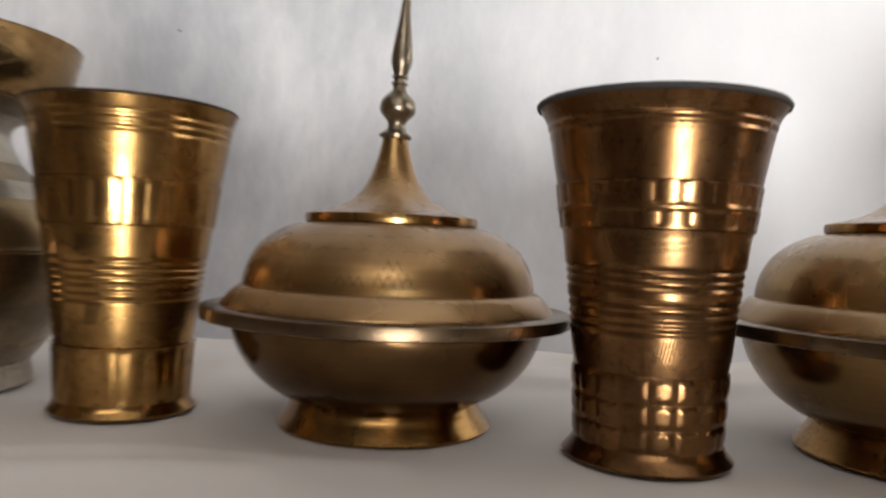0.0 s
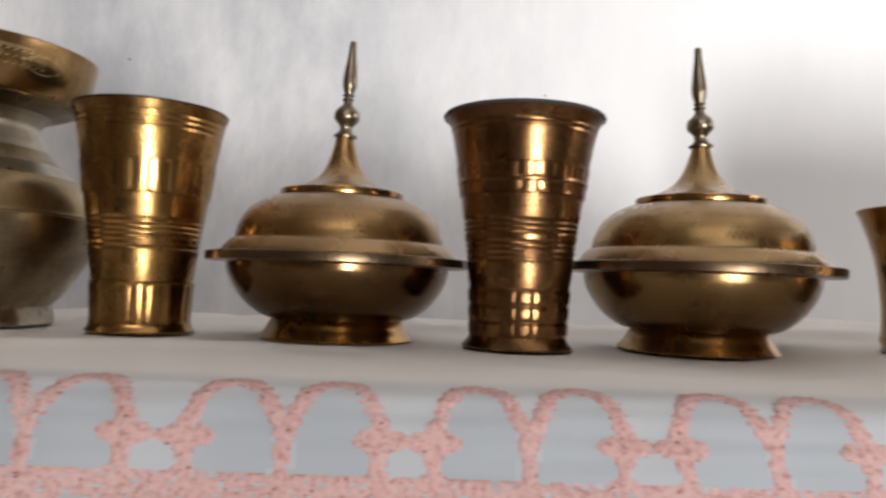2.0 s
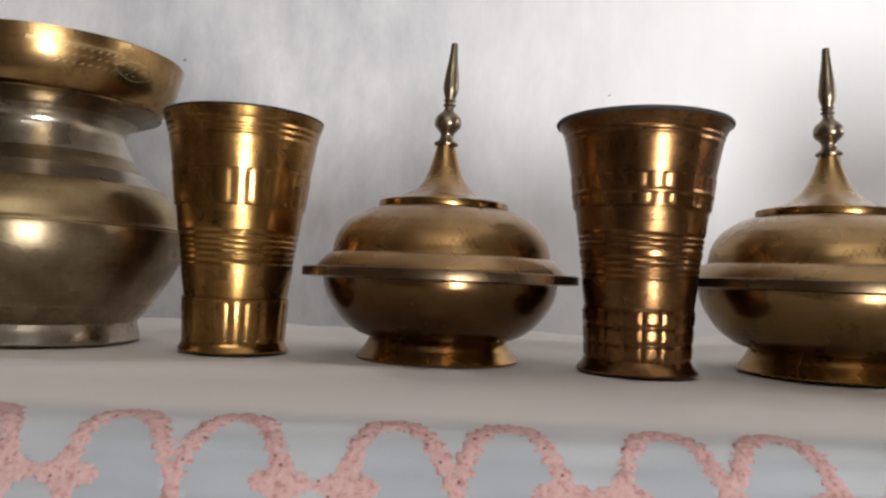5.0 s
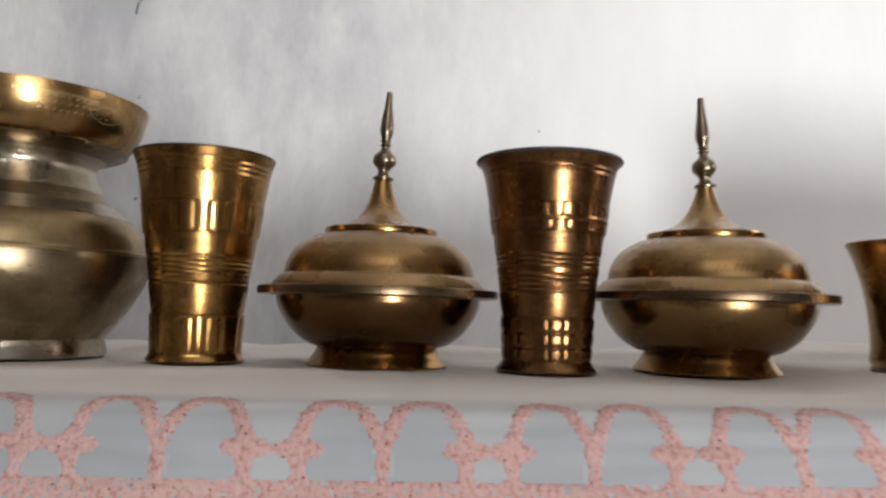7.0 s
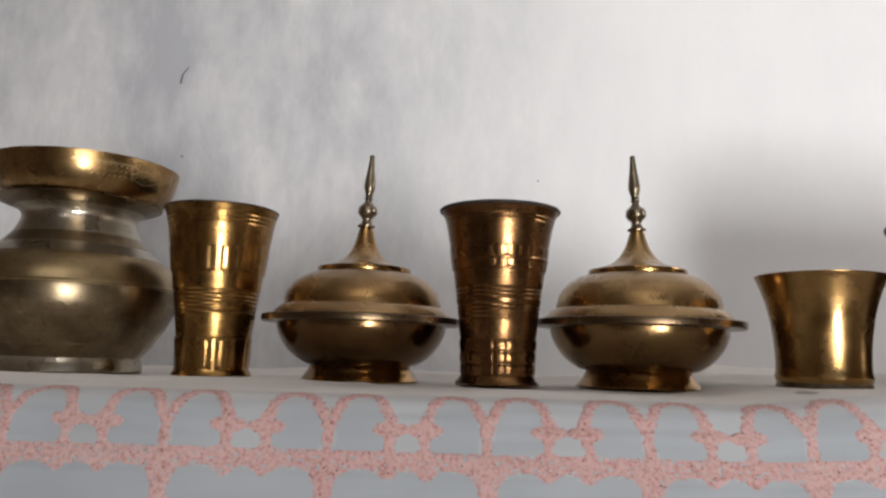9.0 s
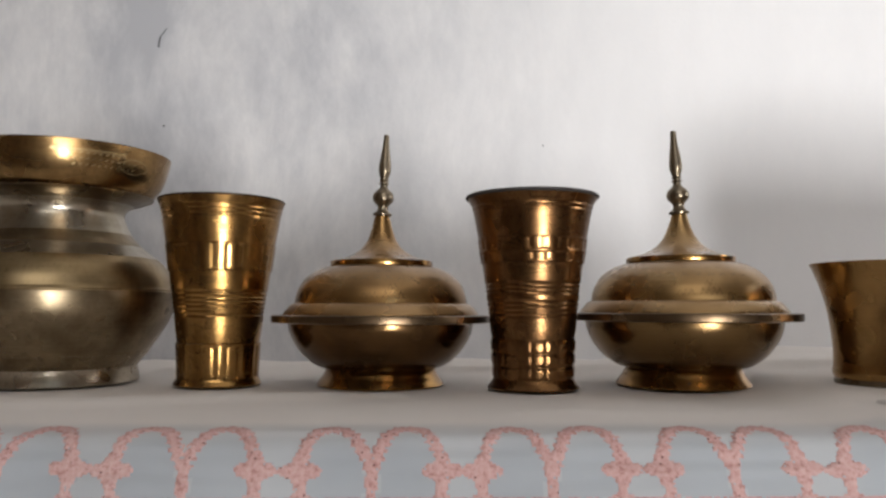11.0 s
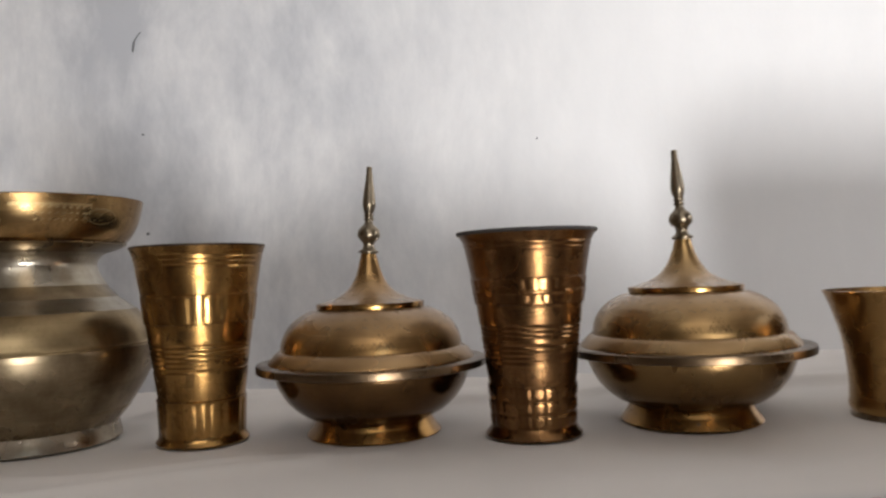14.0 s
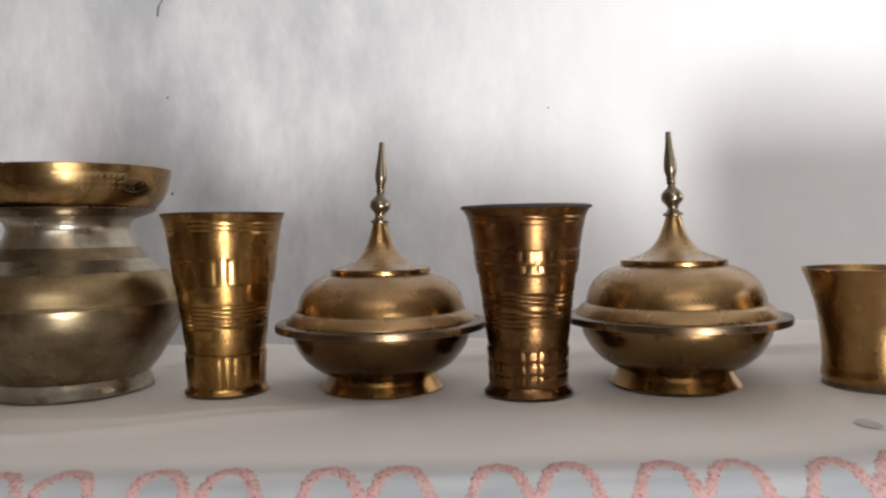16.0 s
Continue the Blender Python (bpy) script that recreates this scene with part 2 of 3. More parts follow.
def turned(name, profile, material, parent=None, label="", relief=None, segments=96):
    """A turned part: the (r, z) profile spun about z; relief(angle, z) moves its surface out or in."""
    verts, faces = [], []
    for r, z in profile:
        for k in range(segments):
            a = 2 * math.pi * k / segments
            q = r + (relief(a, z) if relief else 0.0)
            verts.append((q * math.sin(a), -q * math.cos(a), z))
    for i in range(len(profile) - 1):
        for k in range(segments):
            j = (k + 1) % segments
            faces.append((i * segments + k, i * segments + j, (i + 1) * segments + j, (i + 1) * segments + k))
    ob = mesh_object(name, verts, faces, material, parent, label)
    ob.data.set_sharp_from_angle(angle=radians(40))
    return ob


def box(name, lo, hi, material, parent=None, label="", bevel=0.0):
    bm = bmesh.new()
    bmesh.ops.create_cube(bm, size=1)
    for v in bm.verts:
        v.co = Vector([(l + h) / 2 + c * (h - l) for l, h, c in zip(lo, hi, v.co)])
    if bevel:
        bmesh.ops.bevel(bm, geom=bm.edges[:], offset=bevel, segments=2, affect="EDGES")
    me = bpy.data.meshes.new(name)
    bm.to_mesh(me)
    bm.free()
    me.materials.append(material)
    ob = new(name, me)
    if parent:
        ob.parent = parent
    return tagged(ob, label)


def engraved(*args):
    """Fine marks past counting, kept as one part."""
    return tagged(strokes(*args), kind="stuff")


def at_height(profile, z):
    for (r0, z0), (r1, z1) in zip(profile, profile[1:]):
        if min(z0, z1) <= z <= max(z0, z1) and z0 != z1:
            return r0 + (r1 - r0) * (z - z0) / (z1 - z0)
    return profile[-1][0]


def strokes(name, profile, lines, material, parent, label="", width=0.00035, proud=0.00025):
    """Engraved lines: flat ribbons laid on a turned surface. Lines run through (angle in degrees, z)."""
    verts, faces = [], []
    for line in lines:
        for (a0, z0), (a1, z1) in zip(line, line[1:]):
            r = at_height(profile, (z0 + z1) / 2)
            dx, dz = radians(a1 - a0) * r, z1 - z0
            n = math.hypot(dx, dz) or 1e-9
            ox, oz = -dz / n * width, dx / n * width
            base = len(verts)
            for a, z, s in ((a0, z0, 1), (a1, z1, 1), (a1, z1, -1), (a0, z0, -1)):
                zz = z + s * oz
                q = at_height(profile, zz) + proud
                ang = radians(a) + s * ox / r
                verts.append((q * math.sin(ang), -q * math.cos(ang), zz))
            faces.append((base + 3, base + 2, base + 1, base))
    return mesh_object(name, verts, faces, material, parent, label, smooth=False)


# ---- room ----
WY, FY, LX, RX, TOP = 0.82, -2.05, -1.75, 2.3, 2.7


def wall_with_opening(name, along, fixed, thick, span, hole, material, top=TOP):
    """A wall of four blocks round an opening. along: 'x' or 'y'; hole: (start, end, bottom, top)."""
    root = tagged(new(name), kind="structure")
    a, b = span
    h0, h1, z0, z1 = hole
    for p, q, lo, hi in ((a, h0, 0, top), (h1, b, 0, top), (h0, h1, z1, top), (h0, h1, 0, z0)):
        if hi - lo < 0.01:
            continue
        if along == "x":
            box("wall_panel", (p, fixed - thick, lo), (q, fixed, hi), material, root)
        else:
            box("wall_panel", (fixed - thick, p, lo), (fixed, q, hi), material, root)
    return root


tagged(box("floor", (LX - 0.2, FY - 0.2, -0.1), (RX + 0.2, WY + 0.2, 0.0), FLOOR), "dull red oxide cement floor", kind="structure")
tagged(box("ceiling", (LX - 0.2, FY - 0.2, TOP), (RX + 0.2, WY + 0.2, TOP + 0.1), CEILING), "plain white plastered ceiling", kind="structure")
wall_back = tagged(box("wall_north", (LX - 0.2, WY, 0.0), (RX + 0.2, WY + 0.15, TOP), WALL), "streaky blue-white distempered wall", kind="structure")
tagged(box("wall_west", (LX - 0.15, FY, 0.0), (LX, WY, TOP), ROOM), "plain distempered side wall", kind="structure")
# unseen wall: its left jamb is placed to hold lamp light off the left end
south = tagged(wall_with_opening("wall_south", "x", FY, 0.15, (LX - 0.2, RX + 0.2), (0.47, 1.20, 0.0, 2.04), ROOM, 2.2), "unseen distempered wall, doorway cut to shade the left, made-up high window")
for lo, hi in (((LX - 0.2, FY - 0.15, 2.2), (-0.77, FY, TOP)), ((0.97, FY - 0.15, 2.2), (RX + 0.2, FY, TOP)), ((-0.77, FY - 0.15, 2.63), (0.97, FY, TOP))):
    box("wall_panel", lo, hi, ROOM, south)
tagged(wall_with_opening("wall_east", "y", RX + 0.15, 0.15, (FY, WY), (-0.18, 0.58, 0.0, 1.95), ROOM), "distempered wall with an open side doorway")

# marks on the wall
mark = mesh_object("scratch", [(x - 0.007, 0.8185, z + 0.008) for x, z in ((-0.304, 1.165), (-0.300, 1.168), (-0.309, 1.155), (-0.312, 1.154), (-0.311, 1.140), (-0.314, 1.141))],
                   [(0, 2, 3), (0, 1, 2), (2, 4, 5, 3)], GREY_MARK, wall_back, "dark scratch in the plaster", smooth=False)


def speck(x, z, r):
    n = 9
    verts = [(x + r * random.uniform(0.5, 1.1) * math.cos(2 * math.pi * k / n), 0.8188, z + 0.8 * r * random.uniform(0.5, 1.1) * math.sin(2 * math.pi * k / n)) for k in range(n)]
    mesh_object("speck", verts, [tuple(range(n - 1, -1, -1))], GREY_MARK, wall_back, smooth=False)


for x, z, r in ((-0.309, 1.041, 0.0022), (0.198, 1.019, 0.0016), (-0.306, 0.913, 0.003)):
    speck(x, z, r)

# ---- table and cloth ----
TZ, X0, X1, YB = 0.75, -0.85, 0.95, 0.535
table = thing("table", (0.05, 0.33, 0.0), "wooden table hidden under the embroidered cloth", "table")
box("tabletop", (X0 + 0.01 - 0.05, 0.165 - 0.33, 0.700), (X1 - 0.01 - 0.05, YB - 0.012 - 0.33, 0.735), WOOD, table, bevel=0.006)
for x in (X0 + 0.06, X1 - 0.12):
    for y in (0.19, YB - 0.09):
        box("leg", (x - 0.05, y - 0.33, 0.0), (x + 0.01, y + 0.06 - 0.33, 0.705), WOOD, table, bevel=0.004)

EDGE = [(0.166, 0.7486), (0.1575, 0.7474), (0.1515, 0.7440), (0.1465, 0.7375), (0.1425, 0.728), (0.139, 0.715), (0.137, 0.700), (0.135, 0.600), (0.134, 0.450), (0.133, 0.300)]
EDGE = curve_through(EDGE, 10)
LEN = [0.0]
for (a, b), (c, d) in zip(EDGE, EDGE[1:]):
    LEN.append(LEN[-1] + math.hypot(c - a, d - b))


def drop_at(s):
    """Place and outward normal (y, z) on the cloth's front, s metres down from where it starts to fall."""
    k = min(max(int(np.searchsorted(LEN, s)), 1), len(LEN) - 1)
    f = (s - LEN[k - 1]) / (LEN[k] - LEN[k - 1])
    (a, b), (c, d) = EDGE[k - 1], EDGE[k]
    n = math.hypot(c - a, d - b)
    return a + (c - a) * f, b + (d - b) * f, (d - b) / n, -(c - a) / n


CREASES = [((-0.30, 0.185), (-0.02, 0.262), 0.0038, 0.011), ((-0.20, 0.255), (0.02, 0.285), 0.0022, 0.008), ((0.10, 0.200), (0.34, 0.215), 0.0014, 0.012),
           ((0.04, 0.425), (0.30, 0.470), 0.0050, 0.012), ((0.24, 0.405), (0.52, 0.430), 0.0050, 0.011), ((-0.16, 0.430), (0.05, 0.480), 0.0040, 0.012), ((-0.45, 0.300), (-0.30, 0.470), 0.0040, 0.014)]


def creases(x, y):
    """Soft pressed folds that run across the cloth."""
    total = 0.0
    for (ax, ay), (bx, by), high, wide in CREASES:
        dx, dy = bx - ax, by - ay
        f = max(0.0, min(1.0, ((x - ax) * dx + (y - ay) * dy) / (dx * dx + dy * dy)))
        bend = 0.006 * math.sin(f * 9 + ax * 20)
        far = math.hypot(x - ax - f * dx, y - ay - f * dy - bend)
        total += high * math.exp(-(far / wide) ** 2)
    return total


def cloth_height(x, y):
    """Soft folds; the cloth swells towards the back and keeps low where the vessels stand."""
    back = max(0.0, min(1.0, (y - 0.40) / 0.12))
    fold = 0.0022 * noise.noise(Vector((x * 7, y * 16, 0.3))) + 0.0012 * noise.noise(Vector((x * 16 + y * 9, y * 22, 3.1)))
    right = max(0.0, min(1.0, (x - 0.16) / 0.14))
    rise = max(0.0, min(1.0, (x - 0.215) / 0.075))
    return -0.0014 + creases(x, y) + 0.0062 * rise * rise * (3 - 2 * rise) + 0.35 * min(0.0, fold) * min(1.0, (y - 0.166) / 0.03) + 1.1 * max(0.0, fold) * max(0.0, min(1.0, (0.275 - y) / 0.03)) * min(1.0, (y - 0.166) / 0.03) + back * (0.0015 + 3.0 * abs(fold) + 0.007 * right)


def ripple(x, s):
    return min(1.0, s / 0.03) * (0.0013 * noise.noise(Vector((x * 17, s * 190, 2.2))) + 0.0022 * noise.noise(Vector((x * 6.0, s * 5, 7.7))) + 0.0013 * noise.noise(Vector((x * 30, s * 55, 1.7))))


PERIOD, STEM = 0.0753, 0.0925
ARC = [(0.0005, 0.026), (0.0030, 0.0195), (0.0070, 0.0115), (0.0115, 0.0066), (0.0165, 0.0050), (0.0215, 0.0071), (0.0255, 0.0130), (0.0280, 0.0200), (0.0288, 0.0270)]


def to_line(u, s, line):
    """Distance from (u, s) to a line, and how far along the line that is."""
    best, along, gone = 1.0, 0.0, 0.0
    for (a, b), (c, d) in zip(line, line[1:]):
        du, ds = c - a, d - b
        f = max(0.0, min(1.0, ((u - a) * du + (s - b) * ds) / (du * du + ds * ds)))
        far, long = math.hypot(u - a - f * du, s - b - f * ds), math.hypot(du, ds)
        if far < best:
            best, along = far, gone + f * long
        gone += long
    return best, along


def pattern(x, s):
    """1 in pink stitching, 2 in the pale blue ground that it encloses, 0 elsewhere."""
    wob = 0.0006 * noise.noise(Vector((x * 130, s * 130, 0.0))) + 0.00035 * noise.noise(Vector((x * 420, s * 420, 5.0)))
    k = round((x - STEM) / PERIOD)
    u = x - STEM - k * PERIOD
    u += 0.0016 * noise.noise(Vector((k * 3.3, s * 40, 9.0)))
    side, u = (1 if u > 0 else -1), abs(u)
    s2 = s + 0.0018 * noise.noise(Vector((k * 2.1 + side * 0.7, 0.5, 4.0)))
    thick = 0.0027 + 0.0009 * max(0.0, 1 - s / 0.014)
    far, along = to_line(u, s2, ARC)
    if noise.noise(Vector((x * 640, s * 640, 2.0))) > 0.48:
        wob -= 0.0022
    if far < thick + 0.0006 * math.sin(along * 1700) + wob:
        return 1
    du, ds = u - 0.0290, s2 - 0.0275
    if math.hypot(du, ds) < 0.0068 + 0.0018 * math.cos(4 * math.atan2(ds, du)) + wob:
        return 1
    if u < 0.0025 + wob and 0.021 < s2 < 0.075:
        return 1
    if abs(u - 0.0285) < 0.0014 + wob + max(0, s2 - 0.033) * 0.25 and 0.028 < s2 < 0.040:
        return 1
    if u > 0.033 and abs(s2 - 0.0275) < 0.0010 + wob:
        return 1
    low = 0.0465 + 0.0045 * math.exp(-((u - 0.0285) / 0.0045) ** 2) + 0.006 * math.exp(-(u / 0.0075) ** 2)
    if noise.noise(Vector((x * 520, s * 520, 8.0))) < 0.36 and 0.0385 - wob - 0.002 * math.exp(-((u - 0.0285) / 0.004) ** 2) < s < low + wob:
        return 1
    if s > low and u < 0.0040 + 0.006 * abs((s - 0.058) / 0.012) ** 2 + wob:
        return 1
    if 0.068 + 0.002 * math.cos(u * 350) < s < 0.080 + wob:
        return 1
    inside = 0.0030 < u < 0.0285 and s2 > 0.0065 + 0.020 * abs((u - 0.0165) / 0.0135) ** 2.2 and s < 0.0385
    return 2 if inside or low < s < 0.070 else 0


def lift(x, s):
    """How far the front follows the top's height where the two meet."""
    return (cloth_height(x, 0.166) + 0.0014) * math.exp(-s / 0.05)


cloth = thing("tablecloth", (0.05, 0.33, TZ), "pale cotton tablecloth with pink embroidered border on the table", "tablecloth")
ox, oy = 0.05, 0.33
xs = np.linspace(X0, X1, 401)
ys = np.linspace(0.166, YB, 130)
verts, faces = [], []
for x in xs:
    col = [(x - ox, y - oy, cloth_height(x, y)) for y in ys]
    zb = col[-1][2]
    col += [(x - ox, YB + 0.006 - oy, zb - 0.003), (x - ox, YB + 0.009 - oy, zb - 0.012), (x - ox, YB + 0.010 - oy, -0.30)]
    verts += col
rows_n = len(ys) + 3
for i in range(len(xs) - 1):
    for j in range(rows_n - 1):
        a = i * rows_n + j
        faces.append((a, a + rows_n, a + rows_n + 1, a + 1))
mesh_object("cloth_top", verts, faces, CLOTH, cloth, "off-white cotton cloth")

verts, faces, blues = [], [], []
fx = np.linspace(X0, X1, 901)
fs = list(np.linspace(0, 0.084, 56)) + list(np.linspace(0.095, 0.44, 14))
for x in fx:
    for s in fs:
        y, z, ny, nz = drop_at(s)
        w = ripple(x, s)
        verts.append((x - ox, y + ny * w - oy, z + nz * w - TZ + lift(x, s)))
for i in range(len(fx) - 1):
    for j in range(len(fs) - 1):
        a = i * len(fs) + j
        faces.append((a, a + 1, a + len(fs) + 1, a + len(fs)))
        blues.append(1 if fs[j] < 0.083 and -0.62 < fx[i] < 0.72 and pattern((fx[i] + fx[i + 1]) / 2, (fs[j] + fs[j + 1]) / 2) else 0)
front = mesh_object("cloth_front", verts, faces, BORDER, cloth, "pale blue and white hanging cloth border")
front.data.materials.append(CLOTH_BLUE)
front.data.polygons.foreach_set("material_index", blues)

# pink stitching, raised on the cloth
STEP = 0.0009
gx, gs = np.arange(-0.42, 0.56, STEP), np.arange(0.0, 0.082, STEP)
inked = {(i, j) for i, x in enumerate(gx) for j, s in enumerate(gs) if pattern(x, s) == 1}
verts, faces, index = [], [], {}


def stitch_vertex(i, j):
    if (i, j) not in index:
        x, s = gx[0] + (i - 0.5) * STEP, max(0.0, (j - 0.5) * STEP)
        full = all((i - a, j - b) in inked for a in (0, 1) for b in (0, 1))
        y, z, ny, nz = drop_at(s)
        w = ripple(x, s) + (0.00045 + random.uniform(-0.0002, 0.0003) if full else 0.0001)
        x += random.uniform(-0.00025, 0.00025)
        index[(i, j)] = len(verts)
        verts.append((x - ox, y + ny * w - oy, z + nz * w - TZ + lift(x, s)))
    return index[(i, j)]


for i, j in sorted(inked):
    faces.append((stitch_vertex(i, j), stitch_vertex(i, j + 1), stitch_vertex(i + 1, j + 1), stitch_vertex(i + 1, j)))
tagged(mesh_object("embroidery", verts, faces, THREAD, cloth, "raised pink embroidery stitches"), kind="stuff")


# ---- vessels ----
def facets(count, depth):
    """Shallow upright flutes round a band."""
    return lambda a, z: depth * (abs(math.cos(a * count / 2)) ** 0.6 - 1)


def grooves(levels, depth=0.00045, width=0.0007):
    return lambda a, z: -depth * sum(math.exp(-((z - g) / width) ** 2) for g in levels)


def tumbler_golden(at):
    t = thing("tumbler", at, "golden brass tumbler with fluted bands standing on the cloth", "tumbler", "tumblers")
    turned("foot", dense([(0.0, 0.0005), (0.0276, 0.0), (0.0281, 0.0008), (0.0264, 0.0035), (0.0260, 0.0050)]), GOLD, t)
    turned("fluted_band", dense([(0.0260, 0.0050), (0.0271, 0.0264), (0.0273, 0.0270), (0.0262, 0.0275)]), GOLD, t, relief=lambda a, z: facets(21, 0.00055)(a, z) if 0.0055 < z < 0.0262 else 0, segments=200)
    body = dense([(0.0262, 0.0275), (0.0270, 0.0330), (0.0290, 0.0480), (0.0315, 0.0665), (0.0324, 0.0732), (0.0333, 0.0738)], 0.0007)
    turned("body", body, GOLD, t, relief=grooves((0.0455, 0.0484, 0.0513, 0.0542, 0.0571, 0.0600), 0.0006), segments=128)
    turned("upper_band", dense([(0.0333, 0.0738), (0.0355, 0.0908), (0.0350, 0.0912)]), GOLD, t, relief=lambda a, z: facets(25, 0.00042)(a, z) if 0.0744 < z < 0.0904 else 0, segments=220)
    top = dense([(0.0350, 0.0912), (0.0381, 0.1090), (0.0396, 0.1160), (0.0409, 0.1200)], 0.0007)
    turned("mouth", top, GOLD, t, relief=grooves((0.1085, 0.1115, 0.1145), 0.0004), segments=128)
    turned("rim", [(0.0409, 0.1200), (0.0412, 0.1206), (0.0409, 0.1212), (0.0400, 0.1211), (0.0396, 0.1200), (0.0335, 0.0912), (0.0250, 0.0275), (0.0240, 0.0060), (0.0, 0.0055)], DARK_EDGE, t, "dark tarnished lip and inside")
    lines = []
    for k in range(13):
        z = 0.0765 + 0.0010 * k
        lines += [[(-9, z), (-7.5, z + 0.0006), (-6, z)], [(7, z), (8.5, z + 0.0006), (10, z)]]
    for k in range(10):
        a = -8 + 1.9 * k
        lines.append([(a, 0.0630 + 0.0003 * k), (a + 1.6, 0.0700 - 0.0001 * k)])
    for k in range(4):
        lines.append([(-21 + 1.2 * k, 0.0640 + 0.0010 * k), (-20 + 1.2 * k, 0.0662 + 0.0010 * k)])
    for k in range(14):
        lines.append([(-12 + 1.6 * k, 0.1068), (-11.2 + 1.6 * k, 0.1080)])
    for k in range(5):
        lines.append([(-3 + 2 * k, 0.0360), (0 + 2 * k, 0.0440)])
    engraved("engraving", dense([(0.0270, 0.0330), (0.0290, 0.0480), (0.0315, 0.0665), (0.0324, 0.0732), (0.0333, 0.0738), (0.0355, 0.0908), (0.0350, 0.0912), (0.0381, 0.1090)]), lines, ENGRAVED, t, "fine engraved hatching", 0.00018)
    return t


def tumbler_coppery(at):
    t = thing("tumbler", at, "dark coppery brass tumbler with hexagon-chased bands on the cloth", "tumbler", "tumblers")
    turned("foot", dense([(0.0, 0.0005), (0.0288, 0.0), (0.0293, 0.0010), (0.0268, 0.0038), (0.0256, 0.0062)]), COPPERY, t)

    def dimples(a, z):
        row = (z - 0.0062) / 0.0082
        if not 0 < row < 3:
            return 0
        u = (a * 18 / (2 * math.pi) + 0.5) % 1 - 0.5
        v = row % 1 - 0.5
        d = max(abs(u) * 1.9, abs(v) * 1.7 + abs(u) * 0.5)
        return 0.00055 * (min(1.0, 2.2 * max(0.0, 1 - d))) - 0.0003
    turned("chased_band", dense([(0.0256, 0.0062), (0.0268, 0.0308), (0.0262, 0.0314)], 0.0006), COPPERY, t, relief=dimples, segments=264)
    body = dense([(0.0262, 0.0314), (0.0270, 0.0360), (0.0284, 0.0480), (0.0300, 0.0620), (0.0318, 0.0765), (0.0322, 0.0782), (0.0331, 0.0788)], 0.0007)
    turned("body", body, COPPERY, t, relief=grooves((0.0455, 0.0484, 0.0513, 0.0542, 0.0598, 0.0627, 0.0654), 0.0006), segments=128)
    band = dense([(0.0331, 0.0788), (0.0351, 0.0936), (0.0346, 0.0941)], 0.0006)

    def tabs(a, z):
        if 0.0797 < z < 0.0843 or 0.0865 < z < 0.0931:
            return facets(25, 0.0004)(a + (0.06 if z > 0.085 else 0), z)
        return 0.0002 if 0.0845 < z < 0.0863 else 0
    turned("upper_band", band, COPPERY, t, relief=tabs, segments=240)
    turned("mouth", dense([(0.0346, 0.0941), (0.0374, 0.1090), (0.0396, 0.1168), (0.0419, 0.1206)], 0.0007), COPPERY, t, relief=grooves((0.1120, 0.1150), 0.0005), segments=128)
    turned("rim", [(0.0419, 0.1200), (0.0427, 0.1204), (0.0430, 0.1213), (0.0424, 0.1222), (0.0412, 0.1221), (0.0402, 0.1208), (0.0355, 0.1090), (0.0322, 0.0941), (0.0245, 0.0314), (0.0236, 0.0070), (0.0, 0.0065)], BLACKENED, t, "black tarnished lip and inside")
    lines = []
    for k in range(20):
        for row in range(3):
            a = -22 + 1.7 * k
            lines.append([(a, 0.0700 + 0.0022 * row + 0.0001 * k), (a + 0.9, 0.0716 + 0.0022 * row + 0.0001 * k)])
    for k in range(7):
        lines.append([(-9 + 2.2 * k, 0.0360), (-6 + 2.2 * k, 0.0440)])
    engraved("engraving", body, lines, ENGRAVED, t, "fine engraved hatching", 0.00018)
    return t


